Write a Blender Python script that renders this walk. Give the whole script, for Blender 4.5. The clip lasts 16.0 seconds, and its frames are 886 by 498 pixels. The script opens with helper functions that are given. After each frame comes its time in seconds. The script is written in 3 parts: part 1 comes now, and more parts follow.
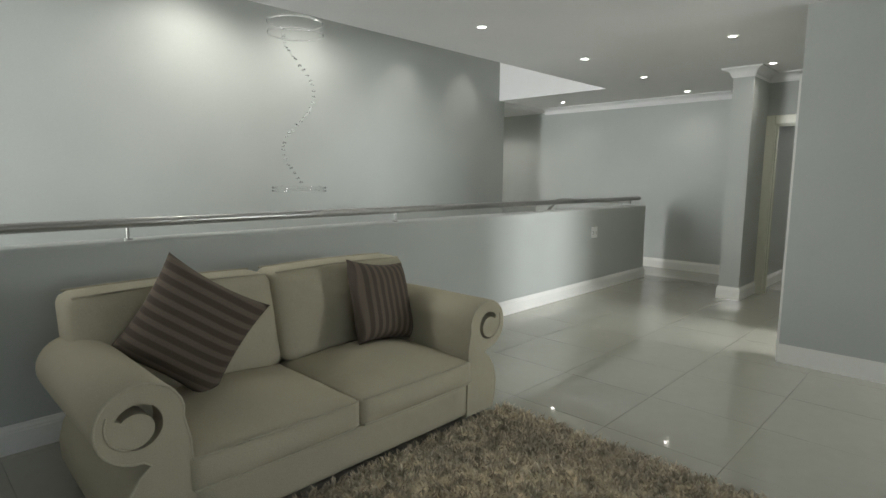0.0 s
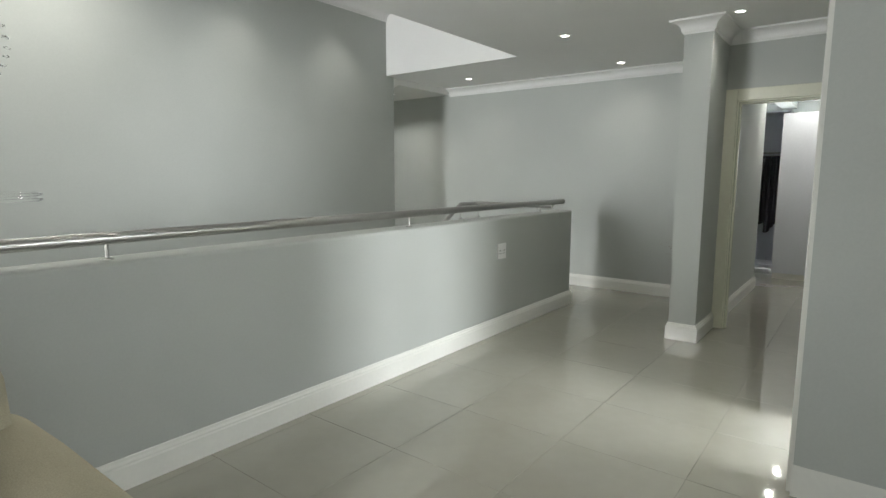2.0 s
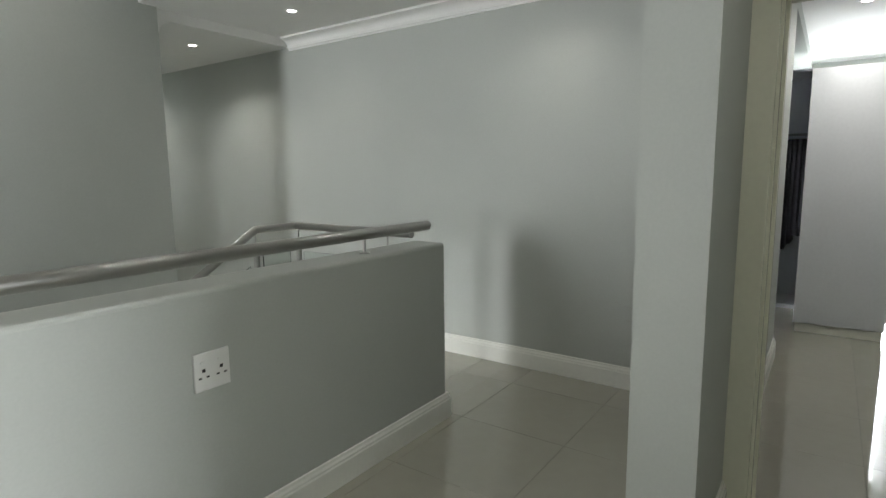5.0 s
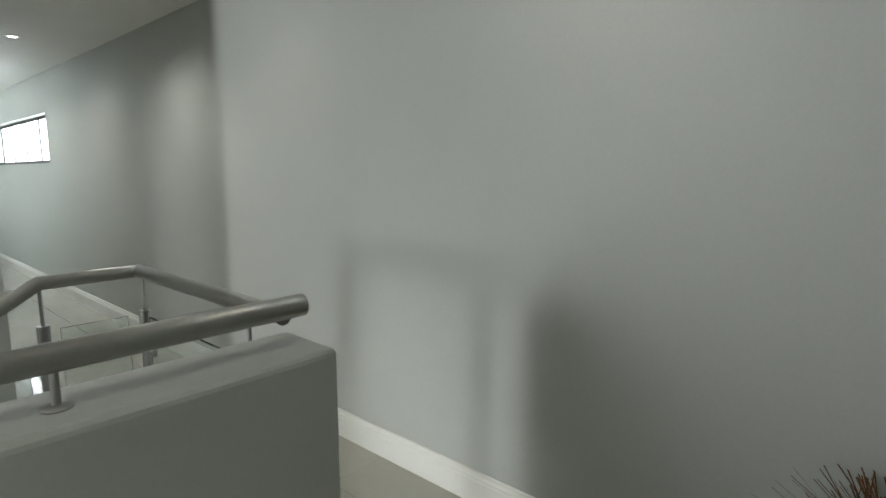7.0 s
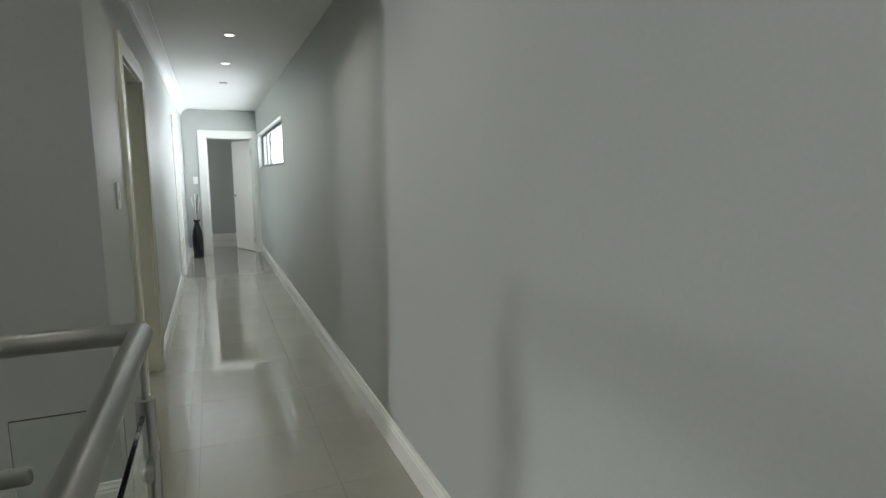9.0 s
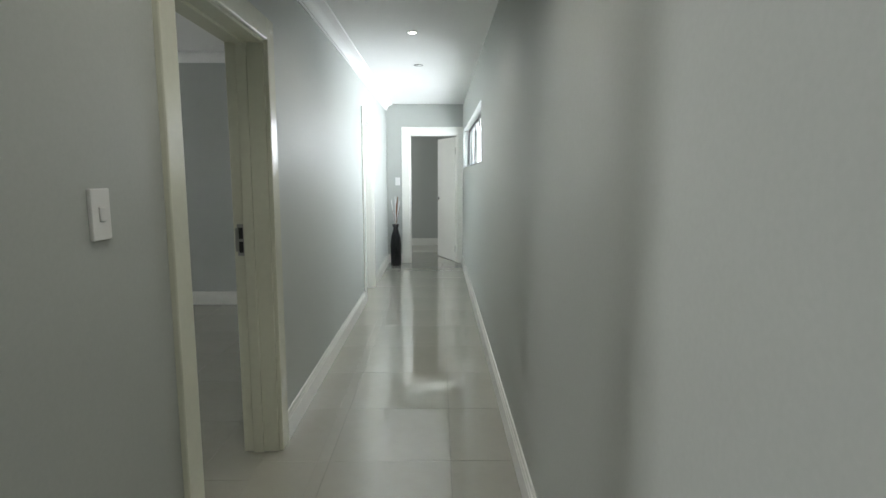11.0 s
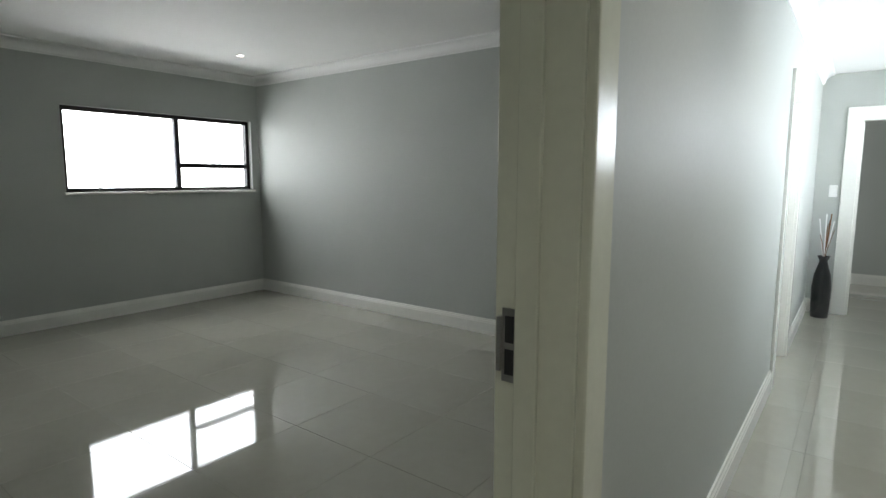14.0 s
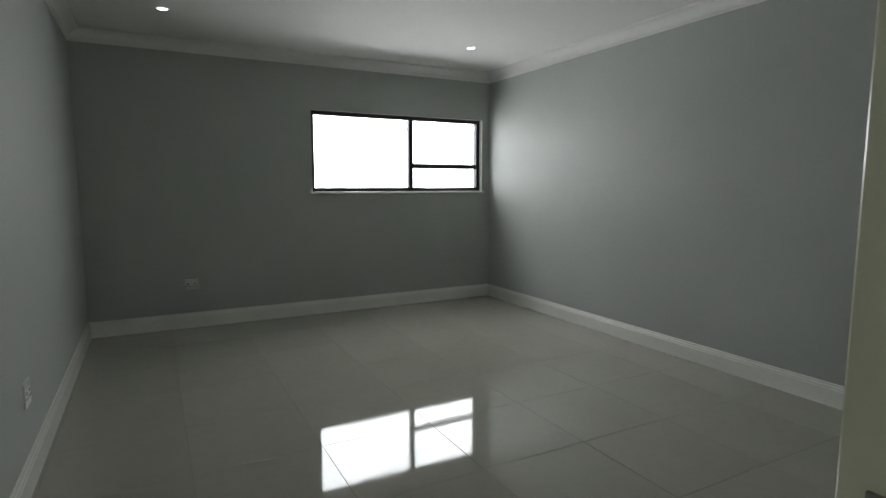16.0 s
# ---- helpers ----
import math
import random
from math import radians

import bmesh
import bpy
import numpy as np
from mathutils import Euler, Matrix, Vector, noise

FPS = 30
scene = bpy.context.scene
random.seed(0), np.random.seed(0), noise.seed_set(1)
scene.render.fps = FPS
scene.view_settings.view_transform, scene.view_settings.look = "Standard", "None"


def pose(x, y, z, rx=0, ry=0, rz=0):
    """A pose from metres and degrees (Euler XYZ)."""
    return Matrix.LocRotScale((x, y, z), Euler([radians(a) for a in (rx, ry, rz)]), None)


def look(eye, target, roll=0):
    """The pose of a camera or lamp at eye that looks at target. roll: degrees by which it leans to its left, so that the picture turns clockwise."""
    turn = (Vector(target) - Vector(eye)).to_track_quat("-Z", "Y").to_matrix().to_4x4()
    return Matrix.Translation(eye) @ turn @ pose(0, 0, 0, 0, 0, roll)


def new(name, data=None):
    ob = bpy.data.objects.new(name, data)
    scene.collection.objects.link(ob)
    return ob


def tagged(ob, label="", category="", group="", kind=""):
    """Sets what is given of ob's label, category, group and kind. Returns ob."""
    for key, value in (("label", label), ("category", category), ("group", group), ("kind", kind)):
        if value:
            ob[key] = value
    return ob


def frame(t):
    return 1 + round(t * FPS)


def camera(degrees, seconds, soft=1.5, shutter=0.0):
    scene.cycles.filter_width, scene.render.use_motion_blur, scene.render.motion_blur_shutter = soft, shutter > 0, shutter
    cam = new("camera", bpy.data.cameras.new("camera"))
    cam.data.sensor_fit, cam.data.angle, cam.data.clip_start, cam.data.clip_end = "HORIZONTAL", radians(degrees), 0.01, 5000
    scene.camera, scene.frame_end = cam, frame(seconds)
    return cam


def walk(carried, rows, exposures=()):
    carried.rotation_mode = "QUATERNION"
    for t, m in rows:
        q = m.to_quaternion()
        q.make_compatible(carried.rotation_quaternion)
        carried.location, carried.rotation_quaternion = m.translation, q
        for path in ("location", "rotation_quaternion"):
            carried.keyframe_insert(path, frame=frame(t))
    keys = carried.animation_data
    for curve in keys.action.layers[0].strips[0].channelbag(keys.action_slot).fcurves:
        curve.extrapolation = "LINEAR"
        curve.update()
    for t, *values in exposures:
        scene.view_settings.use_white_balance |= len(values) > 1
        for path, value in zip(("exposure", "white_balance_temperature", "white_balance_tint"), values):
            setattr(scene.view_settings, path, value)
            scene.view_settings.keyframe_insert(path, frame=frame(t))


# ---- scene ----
cam = camera(77.6, 16.0)
PATH = [
    (0, (-7.538, -3.34, 1.373), (-6.113, -1.96, 1.117), 0.4),
    (0.5, (-7.059, -3.177, 1.402), (-5.581, -1.857, 1.138), 0.2),
    (1, (-6.573, -2.974, 1.393), (-5.051, -1.704, 1.132), 0.2),
    (1.5, (-6.048, -2.759, 1.394), (-4.504, -1.515, 1.131), 0.0),
    (2, (-5.542, -2.515, 1.381), (-3.972, -1.306, 1.117), 0.1),
    (2.5, (-5.029, -2.366, 1.384), (-3.448, -1.171, 1.117), 0.2),
    (3, (-4.548, -2.164, 1.394), (-2.943, -1.0, 1.127), 0.2),
    (3.2, (-4.302, -2.152, 1.394), (-2.703, -0.983, 1.123), -0.1),
    (5.3, (-2.213, -1.64, 1.409), (-0.592, -0.503, 1.132), -0.6),
    (5.5, (-2.023, -1.575, 1.412), (-0.402, -0.436, 1.139), -0.5),
    (6, (-1.542, -1.402, 1.423), (0.052, -0.229, 1.142), -0.4),
    (6.3, (-1.333, -1.293, 1.428), (0.26, -0.116, 1.148), -0.2),
    (7, (-0.77, -1.025, 1.428), (0.702, 0.3, 1.146), -0.2),
    (7.5, (-0.466, -0.831, 1.414), (0.921, 0.587, 1.161), 0.1),
    (8, (-0.185, -0.625, 1.402), (1.013, 0.954, 1.130), -0.4),
    (8.5, (0.014, -0.45, 1.415), (0.976, 1.282, 1.148), -0.4),
    (9, (0.172, -0.177, 1.415), (0.935, 1.651, 1.142), -0.4),
    (11.5, (0.607, 1.92, 1.411), (0.423, 3.894, 1.149), -0.1),
    (12, (0.569, 2.313, 1.408), (0.182, 4.258, 1.149), -0.3),
    (12.5, (0.542, 2.61, 1.425), (-0.036, 4.506, 1.164), -0.2),
    (13, (0.444, 2.902, 1.419), (-0.361, 4.715, 1.165), -0.2),
    (13.5, (0.302, 3.091, 1.428), (-0.722, 4.79, 1.173), -0.1),
    (14, (0.171, 3.211, 1.439), (-1.025, 4.794, 1.187), 0.1),
    (14.5, (0.079, 3.337, 1.436), (-1.283, 4.78, 1.187), 0.2),
    (15, (0.008, 3.504, 1.43), (-1.53, 4.757, 1.177), -0.1),
    (15.5, (-0.109, 3.648, 1.42), (-1.776, 4.724, 1.17), 0.1),
    (16, (-0.239, 3.791, 1.363), (-1.995, 4.721, 1.135), -0.0),
]
walk(cam, [(t, look(e, g, r)) for t, e, g, r in PATH], [(0, 0.3), (0.5, 0.5), (1.0, 0.65), (2.0, 0.45), (2.5, 0.25), (3.2, 0.1), (5.5, 0.4), (6.5, 0.4), (7.5, 0.1), (8.5, -0.12), (9.0, -0.15), (11.5, 0.1), (12.5, 0.25), (13.0, 0.2), (13.5, 0.15), (14.0, 0.0), (14.5, -0.18), (16.0, -0.36)])

# ---- light ----
world = bpy.data.worlds.new("sky")
scene.world = world
world.use_nodes = True
wn = world.node_tree
sky = wn.nodes.new("ShaderNodeTexSky")
sky.sky_type, sky.sun_disc = "NISHITA", False
sky.sun_elevation, sky.sun_rotation = radians(55), radians(140)
wn.links.new(sky.outputs[0], wn.nodes["Background"].inputs[0])
wn.nodes["Background"].inputs[1].default_value = 0.1


def window_or_fill_light(name, x, y, z, rx, rz, w, h, watts, colour=(0.95, 0.98, 1.0), spread=180):
    """Area lamp: daylight at a window, and added fill where no window is known."""
    lamp = bpy.data.lights.new(name, "AREA")
    lamp.shape, lamp.size, lamp.size_y, lamp.energy, lamp.color = "RECTANGLE", w, h, watts, colour
    lamp.spread = radians(spread)
    ob = new(name, lamp)
    ob.matrix_world = pose(x, y, z, rx, 0, rz)
    return ob


def spot_light(name, x, y, z, watts, size=75, blend=0.6, colour=(1.0, 0.97, 0.9)):
    lamp = bpy.data.lights.new(name, "SPOT")
    lamp.energy, lamp.spot_size, lamp.spot_blend, lamp.shadow_soft_size, lamp.color = watts, radians(size), blend, 0.03, colour
    ob = new(name, lamp)
    ob.matrix_world = pose(x, y, z)
    return ob


# ---- the plan, in metres ----
XR, XL, YE = 0.975, -0.24, 10.40      # corridor: east face, west face, end
ZC, ZB, ZV, ZK = 2.605, 2.69, 3.35, 2.53   # ceilings: hall, bedroom, stair void, corridor
TC = 0.175                             # corridor wall thickness
YS = 2.36                              # stair wall
HW = 1.015                             # half wall height
BX, BY0, BY1 = -6.00, 3.24, 7.48       # bedroom
WX, WY = -11.0, -6.2                   # west and south of the hall
VX, VY = -0.37, 0.49                   # corner of the ceiling void
KX, KY = -2.84, -2.35                  # corner of the wall block
DX = -0.10                             # wall of the dressing room door

window_or_fill_light("bedroom_window_light", BX - 0.6, 6.45, 1.95, 77, -90, 3.2, 1.8, 150)
window_or_fill_light("corridor_window_light", XR + 0.23, 8.42, 1.82, 90, 90, 3.7, 0.66, 76, (0.86, 0.93, 1.0))
window_or_fill_light("stair_window_light", WX + 0.1, 1.3, 1.65, 90, -90, 1.5, 2.7, 80, (0.97, 0.985, 1.0), 80)
window_or_fill_light("study_window_light", -2.3, -5.6, 1.5, 90, 0, 1.6, 1.3, 260)
window_or_fill_light("dressing_window_light", 5.45, -2.2, 1.3, 82, 90, 1.2, 1.9, 95)
# added fill lamp inside the end room, which has no window
window_or_fill_light("end_room_fill_light", -1.9, 11.6, 1.5, 90, -90, 1.2, 1.2, 22)
# added fill for the hall's ambient light, from an unseen, assumed opening
window_or_fill_light("hall_fill_light", -8.0, WY + 0.05, 1.5, 90, 0, 3.0, 1.8, 14)
for sx, sy, sw in ((-5.25, YS - 0.6, 58), (-4.0, YS - 0.6, 45), (-2.45, YS - 0.4, 20), (-1.2, YS - 0.4, 18)):
    spot_light("void_spot_light", sx, sy, ZV - 0.05, sw, 150 if sw > 20 else 95, 1.0)
for sy in (2.95, 4.75, 6.0):
    spot_light("corridor_downlight_beam", 0.38, sy, ZK - 0.02, 22, 140, 1.0)
for sx in (2.1, 2.75):
    spot_light("dressing_downlight_beam", sx, -1.82, ZC - 0.02, 24, 150, 1.0)
for sx, sy in ((-0.89, -0.28), (-2.29, -0.28), (-3.94, -0.28), (-0.77, -1.64), (-2.25, -1.68), (0.56, -0.26), (0.40, 1.65)):
    spot_light("downlight_beam", sx, sy, ZC - 0.02, 8, 130, 1.0)

# ---- materials ----


def material(name, colour, rough=0.6, metal=0.0, scale=30.0, vary=0.06, bump=0.02, stretch=(1, 1, 1), coat=0.0, spec=0.5, blotch=0.04, per_object=0.0):
    m = bpy.data.materials.new(name)
    m.use_nodes = True
    n, l = m.node_tree.nodes, m.node_tree.links
    b = n["Principled BSDF"]
    b.inputs["Metallic"].default_value = metal
    b.inputs["Coat Weight"].default_value = coat
    b.inputs["Coat Roughness"].default_value = 0.05
    b.inputs["Specular IOR Level"].default_value = spec
    tc, mp = n.new("ShaderNodeTexCoord"), n.new("ShaderNodeMapping")
    mp.inputs["Scale"].default_value = stretch
    l.new(tc.outputs["Object"], mp.inputs[0])
    fine, broad = n.new("ShaderNodeTexNoise"), n.new("ShaderNodeTexNoise")
    fine.inputs["Scale"].default_value, broad.inputs["Scale"].default_value = scale, 1.3
    fine.inputs["Detail"].default_value = 5
    for t in (fine, broad):
        l.new(mp.outputs[0], t.inputs["Vector"])
    last = None
    for t, amount in ((fine, vary), (broad, blotch)):
        r = n.new("ShaderNodeMapRange")
        r.inputs[1].default_value, r.inputs[2].default_value = 0.3, 0.7
        r.inputs[3].default_value, r.inputs[4].default_value = 1 - amount, 1 + amount
        l.new(t.outputs[0], r.inputs[0])
        if last is None:
            last = r.outputs[0]
        else:
            mu = n.new("ShaderNodeMath")
            mu.operation = "MULTIPLY"
            l.new(last, mu.inputs[0])
            l.new(r.outputs[0], mu.inputs[1])
            last = mu.outputs[0]
    if per_object:
        oi, r, mu = n.new("ShaderNodeObjectInfo"), n.new("ShaderNodeMapRange"), n.new("ShaderNodeMath")
        r.inputs[3].default_value, r.inputs[4].default_value = 1 - per_object, 1 + per_object
        mu.operation = "MULTIPLY"
        l.new(oi.outputs["Random"], r.inputs[0])
        l.new(last, mu.inputs[0])
        l.new(r.outputs[0], mu.inputs[1])
        last = mu.outputs[0]
    vm = n.new("ShaderNodeVectorMath")
    vm.operation = "SCALE"
    vm.inputs[0].default_value = colour
    l.new(last, vm.inputs["Scale"])
    l.new(vm.outputs[0], b.inputs["Base Color"])
    rr = n.new("ShaderNodeMapRange")
    rr.inputs[3].default_value, rr.inputs[4].default_value = rough * 0.85, min(1, rough * 1.15)
    l.new(broad.outputs[0], rr.inputs[0])
    l.new(rr.outputs[0], b.inputs["Roughness"])
    if bump:
        bp = n.new("ShaderNodeBump")
        bp.inputs["Strength"].default_value, bp.inputs["Distance"].default_value = bump * 5, 0.004
        l.new(fine.outputs[0], bp.inputs["Height"])
        l.new(bp.outputs[0], b.inputs["Normal"])
    return m


def glow(name, colour, strength):
    m = bpy.data.materials.new(name)
    m.use_nodes = True
    b = m.node_tree.nodes["Principled BSDF"]
    b.inputs["Base Color"].default_value = (0.9, 0.9, 0.9, 1)
    b.inputs["Emission Color"].default_value = (*colour, 1)
    b.inputs["Emission Strength"].default_value = strength
    return m


def glassy(name, colour, rough=0.0):
    m = bpy.data.materials.new(name)
    m.use_nodes = True
    b = m.node_tree.nodes["Principled BSDF"]
    b.inputs["Base Color"].default_value = (*colour, 1)
    b.inputs["Transmission Weight"].default_value = 1.0
    b.inputs["Roughness"].default_value = rough
    b.inputs["IOR"].default_value = 1.45
    return m


WALL = material("grey_wall_paint", (0.447, 0.467, 0.440), 0.5, 0, 90, 0.02, 0.012, spec=0.3, blotch=0.03)
CEIL = material("white_ceiling_paint", (0.80, 0.80, 0.78), 0.8, 0, 70, 0.015, 0.01, blotch=0.02)
TRIM = material("white_gloss_paint", (0.80, 0.80, 0.75), 0.22, 0, 40, 0.015, 0.006, blotch=0.03)
FRAMEP = material("cream_gloss_paint", (0.70, 0.70, 0.58), 0.22, 0, 40, 0.02, 0.006, blotch=0.03)
TILE = material("polished_porcelain", (0.385, 0.372, 0.318), 0.045, 0, 12, 0.02, 0.0, coat=0.45, spec=0.6, blotch=0.03, per_object=0.006)
GROUT = material("grey_grout", (0.25, 0.24, 0.215), 0.9, 0, 120, 0.1, 0.05)
STEEL = material("brushed_steel", (0.40, 0.395, 0.375), 0.3, 1.0, 60, 0.03, 0.01, stretch=(1, 14, 14))
STEELY = material("brushed_steel_across", (0.40, 0.395, 0.375), 0.3, 1.0, 60, 0.03, 0.01, stretch=(14, 1, 14))
DARKMETAL = material("bronze_aluminium", (0.03, 0.028, 0.027), 0.4, 0.3, 50, 0.05, 0.01)
FABRIC = material("cream_upholstery", (0.43, 0.395, 0.29), 0.9, 0, 260, 0.10, 0.08, spec=0.2, blotch=0.07)
n, l = FABRIC.node_tree.nodes, FABRIC.node_tree.links
crease, soft_bump, place = n.new("ShaderNodeTexNoise"), n.new("ShaderNodeBump"), n.new("ShaderNodeTexCoord")
crease.inputs["Scale"].default_value, crease.inputs["Detail"].default_value = 6.0, 2.0
soft_bump.inputs["Strength"].default_value, soft_bump.inputs["Distance"].default_value = 0.5, 0.02
l.new(place.outputs["Object"], crease.inputs["Vector"])
l.new(crease.outputs[0], soft_bump.inputs["Height"])
l.new(n["Principled BSDF"].inputs["Normal"].links[0].from_socket, soft_bump.inputs["Normal"])
l.new(soft_bump.outputs[0], n["Principled BSDF"].inputs["Normal"])
PIPING = material("cream_piping", (0.43, 0.40, 0.30), 0.85, 0, 300, 0.1, 0.05, spec=0.2)
RUG = material("shaggy_wool", (0.60, 0.53, 0.40), 0.95, 0, 16, 0.45, 0.0, spec=0.1, blotch=0.2)
BLACK = material("black_glaze", (0.012, 0.012, 0.013), 0.25, 0, 50, 0.1, 0.01)
POT = material("red_brown_terracotta", (0.07, 0.026, 0.016), 0.5, 0, 30, 0.15, 0.04)
GRASS = material("dried_grass", (0.16, 0.075, 0.03), 0.9, 0, 20, 0.3, 0.0)
PLASTIC = material("white_plastic", (0.78, 0.78, 0.76), 0.3, 0, 40, 0.01, 0.0)
# near-black: painted shade of small holes, and the sofa's dark feet
SLOT = material("dark_slots", (0.03, 0.03, 0.03), 0.6, 0, 40, 0.02, 0.0)
CUPBOARD = material("white_melamine", (0.72, 0.74, 0.78), 0.35, 0, 40, 0.02, 0.004)
CLOTH = material("dark_clothes", (0.022, 0.02, 0.023), 0.9, 0, 40, 0.3, 0.05)
CONCRETE = material("grey_stair_stone", (0.42, 0.42, 0.40), 0.25, 0, 30, 0.05, 0.01)
GLASS = glassy("clear_glass", (0.93, 0.98, 0.96))
PANE = glassy("window_glass", (1.0, 1.0, 1.0))
PANE.node_tree.nodes["Principled BSDF"].inputs["IOR"].default_value = 1.08
CRYSTAL = glassy("crystal", (1, 1, 1))
LAMP = glow("lamp_face", (1.0, 0.97, 0.9), 14)


def striped():
    m = material("striped_brown_fabric", (0.115, 0.092, 0.07), 0.85, 0, 240, 0.12, 0.06, spec=0.2)
    n, l = m.node_tree.nodes, m.node_tree.links
    b = n["Principled BSDF"]
    src = b.inputs["Base Color"].links[0].from_socket
    tc, sx, mt = n.new("ShaderNodeTexCoord"), n.new("ShaderNodeSeparateXYZ"), n.new("ShaderNodeMath")
    l.new(tc.outputs["Object"], sx.inputs[0])
    mt.operation = "SINE"
    k = n.new("ShaderNodeMath")
    k.operation, k.inputs[1].default_value = "MULTIPLY", 118.0
    l.new(sx.outputs[0], k.inputs[0])
    l.new(k.outputs[0], mt.inputs[0])
    r = n.new("ShaderNodeMapRange")
    r.inputs[1].default_value, r.inputs[2].default_value = -0.3, 0.5
    r.inputs[3].default_value, r.inputs[4].default_value = 0.78, 1.35
    l.new(mt.outputs[0], r.inputs[0])
    v = n.new("ShaderNodeVectorMath")
    v.operation = "SCALE"
    l.new(src, v.inputs[0])
    l.new(r.outputs[0], v.inputs["Scale"])
    l.new(v.outputs[0], b.inputs["Base Color"])
    return m


STRIPE = striped()

# ---- mesh tools ----


def finish(name, bm, mat, smooth=False, parent=None):
    me = bpy.data.meshes.new(name)
    bmesh.ops.recalc_face_normals(bm, faces=bm.faces)
    bm.to_mesh(me)
    bm.free()
    me.materials.append(mat)
    if smooth:
        for p in me.polygons:
            p.use_smooth = True
    ob = new(name, me)
    if parent is not None:
        ob.parent = parent
    return ob


def add_box(bm, x0, x1, y0, y1, z0, z1, bevel=0.0, segs=2):
    g = bmesh.ops.create_cube(bm, size=1.0)
    bmesh.ops.scale(bm, vec=(x1 - x0, y1 - y0, z1 - z0), verts=g["verts"])
    bmesh.ops.translate(bm, vec=((x0 + x1) / 2, (y0 + y1) / 2, (z0 + z1) / 2), verts=g["verts"])
    if bevel:
        edges = list({e for v in g["verts"] for e in v.link_edges})
        bmesh.ops.bevel(bm, geom=edges, offset=bevel, segments=segs, affect="EDGES", profile=0.5)


def boxes(name, rows, mat, bevel=0.0, parent=None, segs=2, smooth=False):
    bm = bmesh.new()
    for r in rows:
        add_box(bm, *r, bevel, segs)
    return finish(name, bm, mat, smooth, parent)


def structure(ob, label, category="wall"):
    return tagged(ob, label, category, kind="structure")


def wall_x(name, x0, x1, y0, y1, z1, openings, label, z0=0.0):
    """A wall that runs along y, between faces x0 and x1; openings are (y0, y1, z0, z1)."""
    rows, at = [], y0
    for a, b, c, d in sorted(openings):
        rows.append((x0, x1, at, a, z0, z1))
        if c > z0:
            rows.append((x0, x1, a, b, z0, c))
        if d < z1:
            rows.append((x0, x1, a, b, d, z1))
        at = b
    rows.append((x0, x1, at, y1, z0, z1))
    return structure(boxes(name, [r for r in rows if r[3] - r[2] > 1e-4], WALL), label)


def wall_y(name, x0, x1, y0, y1, z1, openings, label, z0=0.0):
    """A wall that runs along x; openings are (x0, x1, z0, z1)."""
    rows, at = [], x0
    for a, b, c, d in sorted(openings):
        rows.append((at, a, y0, y1, z0, z1))
        if c > z0:
            rows.append((a, b, y0, y1, z0, c))
        if d < z1:
            rows.append((a, b, y0, y1, d, z1))
        at = b
    rows.append((at, x1, y0, y1, z0, z1))
    return structure(boxes(name, [r for r in rows if r[1] - r[0] > 1e-4], WALL), label)


def sweep(bm, pts, profile, closed=False):
    """Sweeps a profile of (offset to the left of the line, height) along a level line with mitred corners."""
    n = len(pts)
    rings = []
    for i, p in enumerate(pts):
        p = Vector(p)
        a = (p - Vector(pts[i - 1])).normalized() if (i > 0 or closed) else None
        b = (Vector(pts[(i + 1) % n]) - p).normalized() if (i < n - 1 or closed) else None
        a, b = a or b, b or a
        na, nb = Vector((-a.y, a.x)), Vector((-b.y, b.x))
        m = na + nb
        m = m / m.dot(na)
        rings.append([bm.verts.new((p.x + m.x * o, p.y + m.y * o, z)) for o, z in profile])
    k = len(profile)
    for i in range(n if closed else n - 1):
        r, s = rings[i], rings[(i + 1) % n]
        for j in range(k):
            bm.faces.new((r[j], r[(j + 1) % k], s[(j + 1) % k], s[j]))
    if not closed:
        bm.faces.new(rings[0])
        bm.faces.new(rings[-1][::-1])


def cove(z):
    """Profile of a moulded cornice under a ceiling at height z."""
    pr = [(-0.004, z + 0.004), (-0.004, z - 0.105), (0.010, z - 0.105), (0.012, z - 0.092), (0.020, z - 0.090)]
    for i in range(1, 6):
        a = i / 6 * math.pi / 2
        pr.append((0.020 + 0.065 * (1 - math.cos(a)), z - 0.085 + 0.065 * math.sin(a)))
    return pr + [(0.088, z - 0.016), (0.098, z - 0.014), (0.100, z + 0.004)]


SKIRT = [(-0.004, -0.01), (0.020, -0.01), (0.020, 0.105), (0.016, 0.112), (0.016, 0.120), (0.010, 0.130), (0.008, 0.142), (-0.004, 0.145)]


def trim_line(name, pts, profile, label, category, closed=False, mat=None):
    bm = bmesh.new()
    sweep(bm, pts, profile, closed)
    return structure(finish(name, bm, mat or TRIM), label, category)


def tube(name, pts, radius, mat, parent=None, cyclic=False, res=5):
    cu = bpy.data.curves.new(name, "CURVE")
    cu.dimensions, cu.bevel_depth, cu.bevel_resolution, cu.use_fill_caps = "3D", radius, res, True
    sp = cu.splines.new("POLY")
    sp.points.add(len(pts) - 1)
    for q, p in zip(sp.points, pts):
        q.co = (*p, 1)
    sp.use_cyclic_u = cyclic
    tmp = bpy.data.objects.new(name, cu)
    scene.collection.objects.link(tmp)
    me = bpy.data.meshes.new_from_object(tmp.evaluated_get(bpy.context.evaluated_depsgraph_get()))
    bpy.data.objects.remove(tmp)
    me.name = name
    me.materials.clear()
    me.materials.append(mat)
    for p in me.polygons:
        p.use_smooth = len(p.vertices) == 4
    ob = new(name, me)
    if parent is not None:
        ob.parent = parent
    return ob


